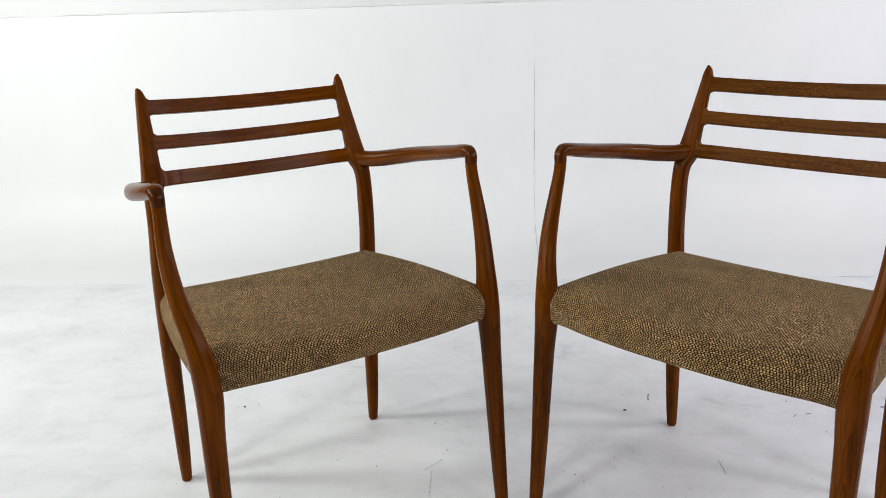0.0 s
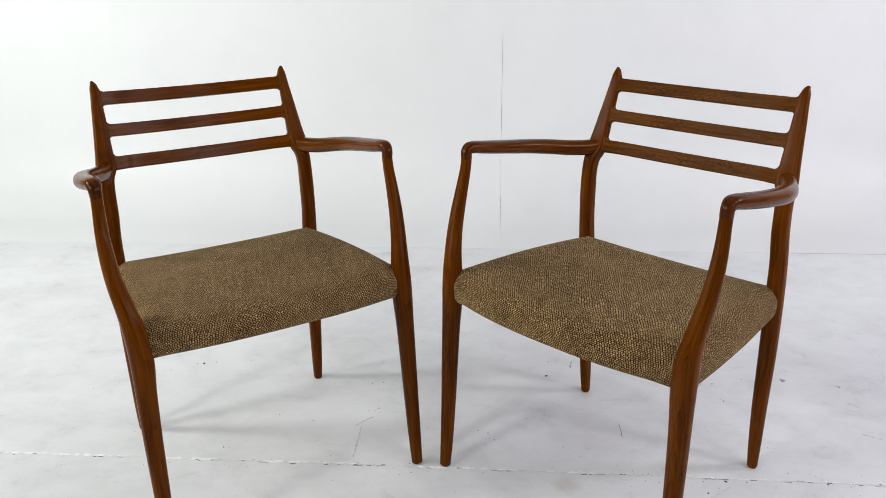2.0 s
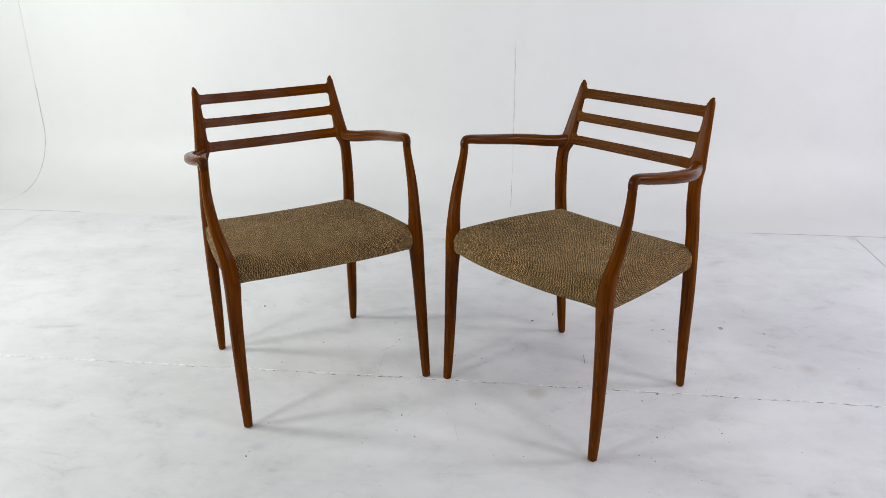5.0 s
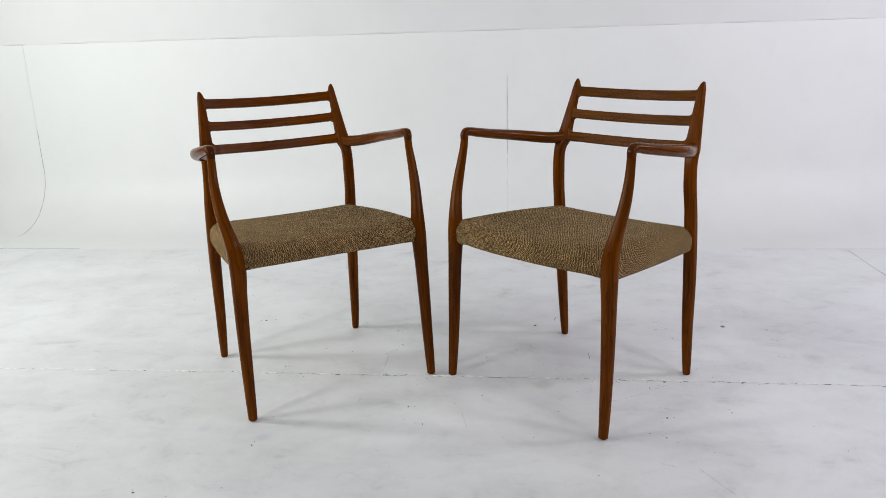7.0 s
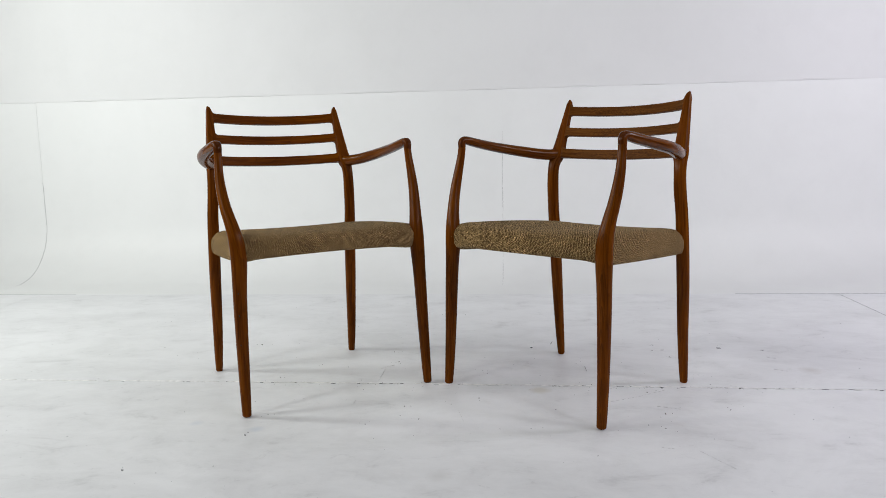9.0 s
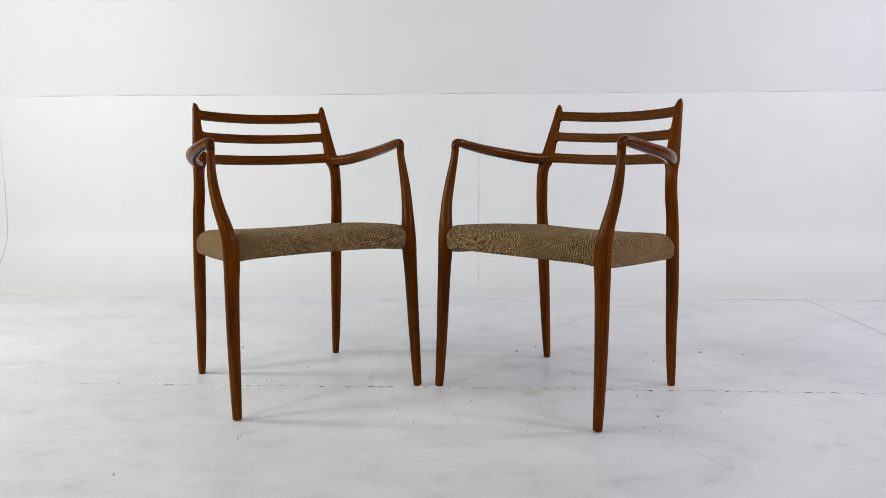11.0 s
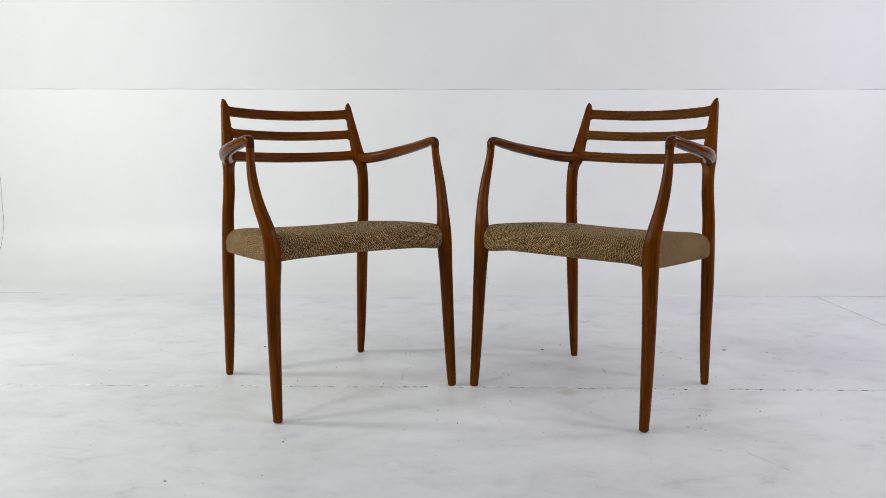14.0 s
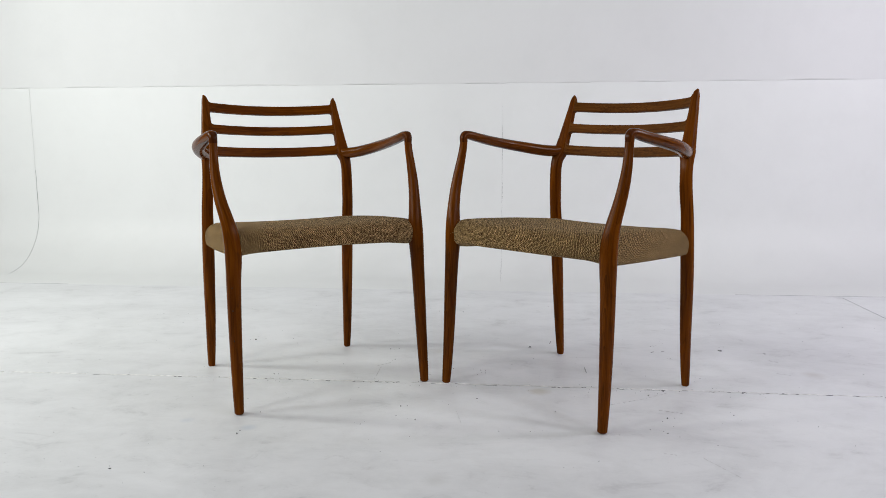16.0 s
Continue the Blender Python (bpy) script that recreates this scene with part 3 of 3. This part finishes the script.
def seat_mesh(arch, corner):
    """A saddle-shaped upholstered seat with rounded edges; arch: the rise of its lower front edge; corner: how far that edge hangs down beside the legs."""
    n_front, n_side = 44, 36
    half = lambda y: 0.260 + (0.227 - 0.260) * (y - SEAT_FRONT) / (SEAT_BACK - SEAT_FRONT)
    out = []
    for i in range(n_front):
        u = -1 + 2 * i / n_front
        out.append((u * half(SEAT_FRONT), SEAT_FRONT - 0.044 * (1 - abs(u) ** 2.4)))
    for i in range(n_side):
        y = SEAT_FRONT + (SEAT_BACK - SEAT_FRONT) * i / n_side
        out.append((half(y) + 0.006 * math.sin(math.pi * i / n_side), y))
    for i in range(n_front):
        u = 1 - 2 * i / n_front
        out.append((u * half(SEAT_BACK), SEAT_BACK + 0.004 * (1 - u * u)))
    for i in range(n_side):
        y = SEAT_BACK + (SEAT_FRONT - SEAT_BACK) * i / n_side
        out.append((-half(y) - 0.006 * math.sin(math.pi * i / n_side), y))
    out = np.array(out)
    mid = np.array((0.0, (SEAT_FRONT + SEAT_BACK) / 2))
    nrm = (out - mid) / np.array((0.245, 0.216))  # outward steps that keep the outline's shape

    def levels(x, y):
        v = (y - SEAT_FRONT) / (SEAT_BACK - SEAT_FRONT)
        w = 1 - min(1, (x / half(y)) ** 2)
        top = 0.463 - 0.027 * v - 0.0058 * w + 0.004 * math.sin(math.pi * min(1, max(0, v)))
        bottom = 0.3940 - 0.0285 * v + (0.004 * v + arch * (1 - v)) * w - corner * max(0, 1 - w / 0.42) ** 1.5 * (1 - v)
        return top, bottom

    # inset from the outline, and height as a share from the top (0) to the underside (1)
    prof = [(0.075, 0.0), (0.05, 0.004), (0.034, 0.022), (0.022, 0.07), (0.012, 0.16), (0.005, 0.28), (0.001, 0.42), (0.0, 0.55),
            (0.0003, 0.72), (0.0015, 0.86), (0.005, 0.955), (0.012, 0.995), (0.03, 1.0)]
    bm = bmesh.new()
    uv = bm.loops.layers.uv.new("UVMap")
    flatmap = {}
    rings = []
    centre = mid
    base = out - nrm * prof[0][0]
    for k in range(1, 9):
        s = k / 9
        ring = []
        for q in base:
            p = centre + (q - centre) * s
            v = bm.verts.new((*p, levels(*p)[0]))
            flatmap[v] = tuple(p)
            ring.append(v)
        rings.append(ring)
    run = np.zeros(len(out))
    last = None
    for inset, h in prof:
        ring = []
        pts = []
        for j, (q, m) in enumerate(zip(out, nrm)):
            p = q - m * inset
            t, b = levels(*q)
            t0 = levels(*p)[0]
            z = t0 + (b - t) * h
            pts.append((*p, z))
        pts = np.array(pts)
        if last is not None:
            run += np.linalg.norm(pts - last, axis=1)
        last = pts
        for j, p in enumerate(pts):
            v = bm.verts.new(p)
            flatmap[v] = tuple(base[j] + nrm[j] * run[j])
            ring.append(v)
        rings.append(ring)
    for s in (0.6, 0.25):
        ring = []
        for j, p in enumerate(last):
            v = bm.verts.new((p[0] * s, mid[1] + (p[1] - mid[1]) * s, levels(p[0] * s, p[1] * s)[1]))
            flatmap[v] = (p[0] * s, p[1] * s)
            ring.append(v)
        rings.append(ring)
    top = bm.verts.new((0, mid[1], levels(0, 0)[0]))
    low = bm.verts.new((0, mid[1], levels(0, 0)[1]))
    flatmap[top] = flatmap[low] = tuple(mid)
    n = len(out)
    for a, b in zip(rings, rings[1:]):
        for j in range(n):
            bm.faces.new((a[j], b[j], b[(j + 1) % n], a[(j + 1) % n]))
    for j in range(n):
        bm.faces.new((top, rings[0][j], rings[0][(j + 1) % n]))
        bm.faces.new((low, rings[-1][(j + 1) % n], rings[-1][j]))
    for f in bm.faces:
        for loop in f.loops:
            loop[uv].uv = flatmap[loop.vert]
    bmesh.ops.recalc_face_normals(bm, faces=bm.faces[:])
    return bm


def slat_mesh(z, y, bow, dip, tall, inner, rise, deep, post_y, low_inner):
    """A back slat, bent backwards, that thickens and runs with fillets into the posts; rise: the upper fillet's radius; low_inner: where the lower fillet ends; deep and post_y: the post's half-depth and place."""
    r = 0.010
    bm = bmesh.new()
    uv = bm.loops.layers.uv.new("UVMap")
    far = max(inner, low_inner)
    xs = sorted({*np.linspace(-inner + r, inner - r, 25).round(5), *(s * (inner - r + (far - inner + r) * k / 12) for s in (-1, 1) for k in range(13)), -far - 0.003, far + 0.003, -far - 0.008, far + 0.008})
    lean = 0.30
    rings, along = [], []
    for x in xs:
        u = min(1, abs(x) / inner)
        cy, cz = y + 0.006 + bow * (1 - u * u), z - dip * (1 - u * u)
        up, down = (r - math.sqrt(max(0, r * r - max(0.0, min(r, abs(x) - (e - r))) ** 2)) for e in (inner, low_inner))
        past = max(0.0, abs(x) - far) / 0.008
        over = min(1.0, max(0.0, abs(x) - inner) / 0.008)
        low, high = -tall / 2 - down * (1 - 0.9 * past), tall / 2 + up * rise / r * (1 - 0.9 * over)
        near = ease((abs(x) - inner + 0.035) / 0.035)
        t = 0.0062 + (0.70 * deep - 0.0062) * near - 0.003 * max(past, over * 0.3)
        cy += (post_y - y - 0.006) * near
        e = 0.0015
        sec = [(low, -t + e), (low + e, -t), (high - e, -t), (high, -t + e), (high, t - e), (high - e, t), (low + e, t), (low, t - e)]
        rings.append([bm.verts.new((x, cy + a * lean + b, cz + a - b * lean)) for a, b in sec])
        along.append([0.0, 0.002, tall, tall + 0.002, tall + 0.012, tall + 0.014, 2 * tall + 0.012, 2 * tall + 0.014, 2 * tall + 0.024])
    n = 8
    for i, (a, b) in enumerate(zip(rings, rings[1:])):
        for j in range(n):
            f = bm.faces.new((a[j], a[(j + 1) % n], b[(j + 1) % n], b[j]))
            for loop, (q, k) in zip(f.loops, ((j, i), (j + 1, i), (j + 1, i + 1), (j, i + 1))):
                loop[uv].uv = (along[k][q], xs[k] + 0.3)
    bm.faces.new(rings[0]), bm.faces.new(rings[-1])
    bmesh.ops.recalc_face_normals(bm, faces=bm.faces[:])
    return bm


def fuzz_mesh(seat, rng, count):
    """Loose wool fibres that stand off the seat's rounded edges."""
    bm = bmesh.new()
    verts = [v for v in seat.data.vertices if 0.392 < v.co.z and abs(v.co.x) > 0.215]
    for k in range(count):
        v = rng.choice(verts)
        way = (v.normal * 0.7 + Vector((rng.gauss(0, 0.5), rng.gauss(0, 0.5), rng.gauss(0, 0.5)))).normalized()
        bend = Vector((rng.gauss(0, 0.5), rng.gauss(0, 0.5), rng.gauss(0, 0.5)))
        side = way.cross(bend).normalized() * rng.uniform(0.00006, 0.00013)
        p = v.co + Vector((rng.gauss(0, 0.004), rng.gauss(0, 0.004), rng.gauss(0, 0.003))) - v.normal * 0.001
        step, prev = rng.uniform(0.0004, 0.0011), None
        for i in range(4):
            pair = [bm.verts.new(p - side * (1 - 0.2 * i)), bm.verts.new(p + side * (1 - 0.2 * i))]
            if prev:
                bm.faces.new((prev[0], prev[1], pair[1], pair[0]))
            prev = pair
            p, way = p + way * step, (way + bend * 0.35).normalized()
    return bm


def ease(v):
    v = min(1.0, max(0.0, v))
    return v * v * (3 - 2 * v)


def armchair(setback, drop, worn, feet, arch, corner):
    """setback: metres by which the one arm stands further back; drop: by which the arms join the posts lower; worn: with nicks and a tag;
    feet: how far the feet have splayed, front and back; arch and corner: the seat's lower front edge."""
    sway = -0.0045  # both arms lean a little to one side
    chair = new("armchair")
    tagged(chair, "teak armchair with three curved back slats and brown tweed seat", "armchair", "pair of teak armchairs")
    seat = part("seat", seat_mesh(arch, corner), TWEED, chair, "brown and beige tweed upholstered seat")
    tagged(part("fuzz", fuzz_mesh(seat, random.Random(3), 700), WOOL, seat, "pale loose wool fibres"), kind="stuff")
    for s in (-1, 1):
        # front leg, running up as the arm post
        leg = [(0.2602, -0.2320, 0.004, 0.0112, 0.0112), (0.2595, -0.2280, 0.05, 0.0127, 0.0127), (0.2578, -0.2212, 0.15, 0.0147, 0.0147),
               (0.2555, -0.2160, 0.26, 0.0165, 0.0165), (0.2530, -0.2130, 0.34, 0.0180, 0.0175), (0.2510, -0.2115, 0.385, 0.0197, 0.0190),
               (0.2508, -0.2095, 0.42, 0.0200, 0.0198), (0.2532, -0.2050, 0.455, 0.0182, 0.0188), (0.2572, -0.1980, 0.485, 0.0160, 0.0168),
               (0.2628, -0.1860, 0.525, 0.0142, 0.0150), (0.2655, -0.1740, 0.565, 0.0128, 0.0140), (0.2655, -0.1630, 0.605, 0.0113, 0.0122),
               (0.2635, -0.1545, 0.645, 0.0100, 0.0106), (0.2628, -0.1520, 0.665, 0.0098, 0.0102)]
        back = setback if s < 0 else 0.0
        (fx, fy), (bx, by) = feet[s]
        part("front_leg", sweep([(s * x + fx * (1 - ease(z / 0.38)) + sway * ease((z - 0.38) / 0.16), y + fy * (1 - ease(z / 0.38)) + back * ease((z - 0.45) / 0.17), z, a, b) for x, y, z, a, b in leg], (1, 0, 0), power=2.25, steps=5), TEAK if worn else TEAK_FLAT_SAWN, chair)
        post = [(0.2162, 0.2262, 0.004, 0.0102, 0.0102, 2.3), (0.2163, 0.2220, 0.05, 0.0122, 0.0122, 2.3), (0.2166, 0.2150, 0.15, 0.0145, 0.0145, 2.3),
                (0.2180, 0.2090, 0.28, 0.0165, 0.0165, 2.3), (0.2180, 0.2015, 0.40, 0.0168, 0.0165, 2.4), (0.2178, 0.1945, 0.48, 0.0156, 0.0160, 2.5),
                (0.2150, 0.1890, 0.54, 0.0152, 0.0165, 2.7), (0.2135, 0.1893, 0.590, 0.0146, 0.0158, 2.9), (0.2116, 0.1940, 0.614, 0.0156, 0.0148, 3.5), (0.2074, 0.2015, 0.634, 0.0194, 0.0140, 4.2),
                (0.2056, 0.2110, 0.66, 0.0172, 0.0125, 4.5), (0.2031, 0.2240, 0.70, 0.0145, 0.0110, 4.5), (0.2007, 0.2370, 0.74, 0.0120, 0.0098, 4.2),
                (0.1988, 0.2475, 0.774, 0.0096, 0.0090, 4.0), (0.1988, 0.2515, 0.787, 0.0084, 0.0084, 3.4), (0.1993, 0.2542, 0.7955, 0.0064, 0.0066, 2.6),
                (0.2008, 0.2560, 0.8005, 0.0036, 0.0044, 2.3)]
        part("back_post", sweep([(s * x + bx * (1 - ease(z / 0.40)), y + by * (1 - ease(z / 0.40)), z, *rest) for x, y, z, *rest in post], (1, 0, 0), around=28, steps=5, bulge=0.8), TEAK, chair)
        arm = [(0.2085, 0.2000, 0.6395, 0.0150, 0.0160), (0.2190, 0.1745, 0.6388, 0.0158, 0.0164), (0.2345, 0.1390, 0.6420, 0.0162, 0.0163),
               (0.2520, 0.0930, 0.6490, 0.0164, 0.0158), (0.2640, 0.0400, 0.6567, 0.0166, 0.0149), (0.2675, -0.0350, 0.6675, 0.0166, 0.0136),
               (0.2650, -0.1000, 0.6785, 0.0160, 0.0126), (0.2632, -0.1340, 0.6845, 0.0138, 0.0116), (0.2632, -0.1455, 0.6840, 0.0122, 0.0112),
               (0.2632, -0.1515, 0.6780, 0.0107, 0.0106), (0.2628, -0.1520, 0.6655, 0.0100, 0.0104)]
        rows = [(s * x + sway * ease((0.16 - y) / 0.25), y + back * ease((0.16 - y) / 0.3), z - drop * ease((y + 0.02) / 0.2), a, b) for x, y, z, a, b in arm]

        def arm_piece(tip):
            bm = sweep(rows, (0.6, 0.8 * s, 0), power=2.3, steps=6)
            at_tip = lambda f: f.calc_center_median().y < -0.1415 + back and f.calc_center_median().z < 0.692
            bmesh.ops.delete(bm, geom=[f for f in bm.faces if at_tip(f) != tip], context="FACES")
            return bm

        rest = part("armrest", arm_piece(False), TEAK_ARM, chair)
        part("arm_tip", arm_piece(True), TEAK_DARK, rest, "dark end-grain tip of the arm")
    for z, y, bow, dip, tall, inner, rise, deep, post_y, low_inner in ((0.7680, 0.2416, 0.036, 0.0075, 0.0255, 0.1908, 0.008, 0.0090, 0.2456, 0.1908), (0.7053, 0.2168, 0.030, 0.007, 0.024, 0.1902, 0.010, 0.0108, 0.2257, 0.1902),
                                                     (0.6405, 0.2031, 0.020, 0.006, 0.026, 0.1893, 0.010, 0.0130, 0.2041, 0.1975)):
        part("back_slat", slat_mesh(z, y, bow, dip, tall, inner, rise, deep, post_y, low_inner), TEAK if worn else TEAK_SLAT, chair)
    if worn:
        for x, y, z, r in ((-0.2560, -0.2140, 0.318, 0.0174), (-0.2570, -0.2165, 0.262, 0.0164), (-0.2580, -0.2195, 0.187, 0.0152)):
            bm = bmesh.new()
            bmesh.ops.create_icosphere(bm, subdivisions=1, radius=0.0016)
            for v in bm.verts:
                v.co = (v.co.x * 0.8 + x - 0.35 * r, v.co.y * 0.5 + y - 0.94 * r, v.co.z * 1.7 + z)
            part("nick", bm, LINING, chair, "small dark nick in the leg")
        part("fabric_tag", box((-0.2205, -0.1990, 0.3915), (-0.2165, -0.1980, 0.399), 0.0003), LINING, chair, "tiny black fabric tag under the seat")
    return chair


armchair(0.025, 0.006, True, {-1: ((0.0022, 0.0), (-0.0035, -0.0010)), 1: ((0.0014, -0.0007), (0.0023, -0.0012))}, 0.0078, 0.004).matrix_basis = pose(-0.3987, 0.0002, 0, 0, 0, 34.918)
armchair(0.0, 0.001, False, {-1: ((-0.0003, 0.0042), (-0.0029, 0.0087)), 1: ((-0.0016, 0.0034), (0.0004, -0.0004))}, 0.0030, 0.009).matrix_basis = pose(0.3570, -0.0458, 0, 0, 0, -41.077)


# ---- grit and crumbs on the floor ----
def grit():
    rng = random.Random(11)
    bm = bmesh.new()

    def crumb(x, y, size):
        n = rng.randint(5, 7)
        turn, squash = rng.uniform(0, 6.28), rng.uniform(0.35, 0.8)
        low, high = [], []
        for k in range(n):
            w = 2 * math.pi * k / n
            r = size / 2 * rng.uniform(0.6, 1.15)
            px, py = r * math.cos(w), r * squash * math.sin(w)
            q = (x + px * math.cos(turn) - py * math.sin(turn), y + px * math.sin(turn) + py * math.cos(turn))
            low.append(bm.verts.new((*q, 0.0)))
            high.append(bm.verts.new((x + (q[0] - x) * 0.6, y + (q[1] - y) * 0.6, size * rng.uniform(0.15, 0.35))))
        bm.faces.new(high)
        for k in range(n):
            bm.faces.new((low[k], low[(k + 1) % n], high[(k + 1) % n], high[k]))

    for x, y, size in ((-0.677, 0.367, 0.012), (-0.494, -0.007, 0.009), (-0.430, -0.317, 0.006), (-0.439, -0.460, 0.010), (-0.199, 0.284, 0.008), (-0.166, 0.169, 0.007),
                       (-0.402, 0.129, 0.005), (-0.315, 0.108, 0.005), (0.020, 0.086, 0.005), (0.102, 0.077, 0.008), (0.117, 0.051, 0.006), (-0.088, -0.245, 0.009),
                       (-0.089, -0.315, 0.006), (-0.039, -0.337, 0.007), (-0.166, -0.377, 0.005), (0.103, -0.173, 0.007), (0.252, 0.342, 0.012), (0.879, 0.394, 0.006),
                       (0.987, 0.320, 0.007), (0.724, 0.050, 0.006), (0.302, -0.255, 0.006), (0.570, -0.278, 0.009), (0.552, -0.376, 0.007), (0.516, -0.357, 0.006),
                       (0.237, -0.390, 0.004), (0.736, -0.244, 0.007), (0.553, -0.113, 0.009), (0.599, -0.074, 0.009), (0.641, -0.074, 0.006), (0.679, 0.240, 0.007),
                       (0.645, 0.382, 0.007), (-0.633, -0.667, 0.007)):
        crumb(x, y, size * 0.8)
        for k in range(rng.randint(0, 2)):
            crumb(x + rng.gauss(0, 0.012), y + rng.gauss(0, 0.012), size * 0.4)
    for k in range(90):  # crumbled filler along the joint
        crumb(rng.uniform(-0.6, 0.9), -0.062 + rng.gauss(0, 0.014), rng.choice((0.0015, 0.002, 0.003)))
    for k in range(330):
        crumb(rng.uniform(-1.6, 1.7), rng.uniform(-1.1, 1.0), rng.choice((0.0015, 0.002, 0.002, 0.003)))
    bmesh.ops.recalc_face_normals(bm, faces=bm.faces[:])
    return bm


tagged(flat(part("floor_grit", grit(), SCUFF)), "dark specks of grit scattered over the white floor", "grit", kind="stuff")
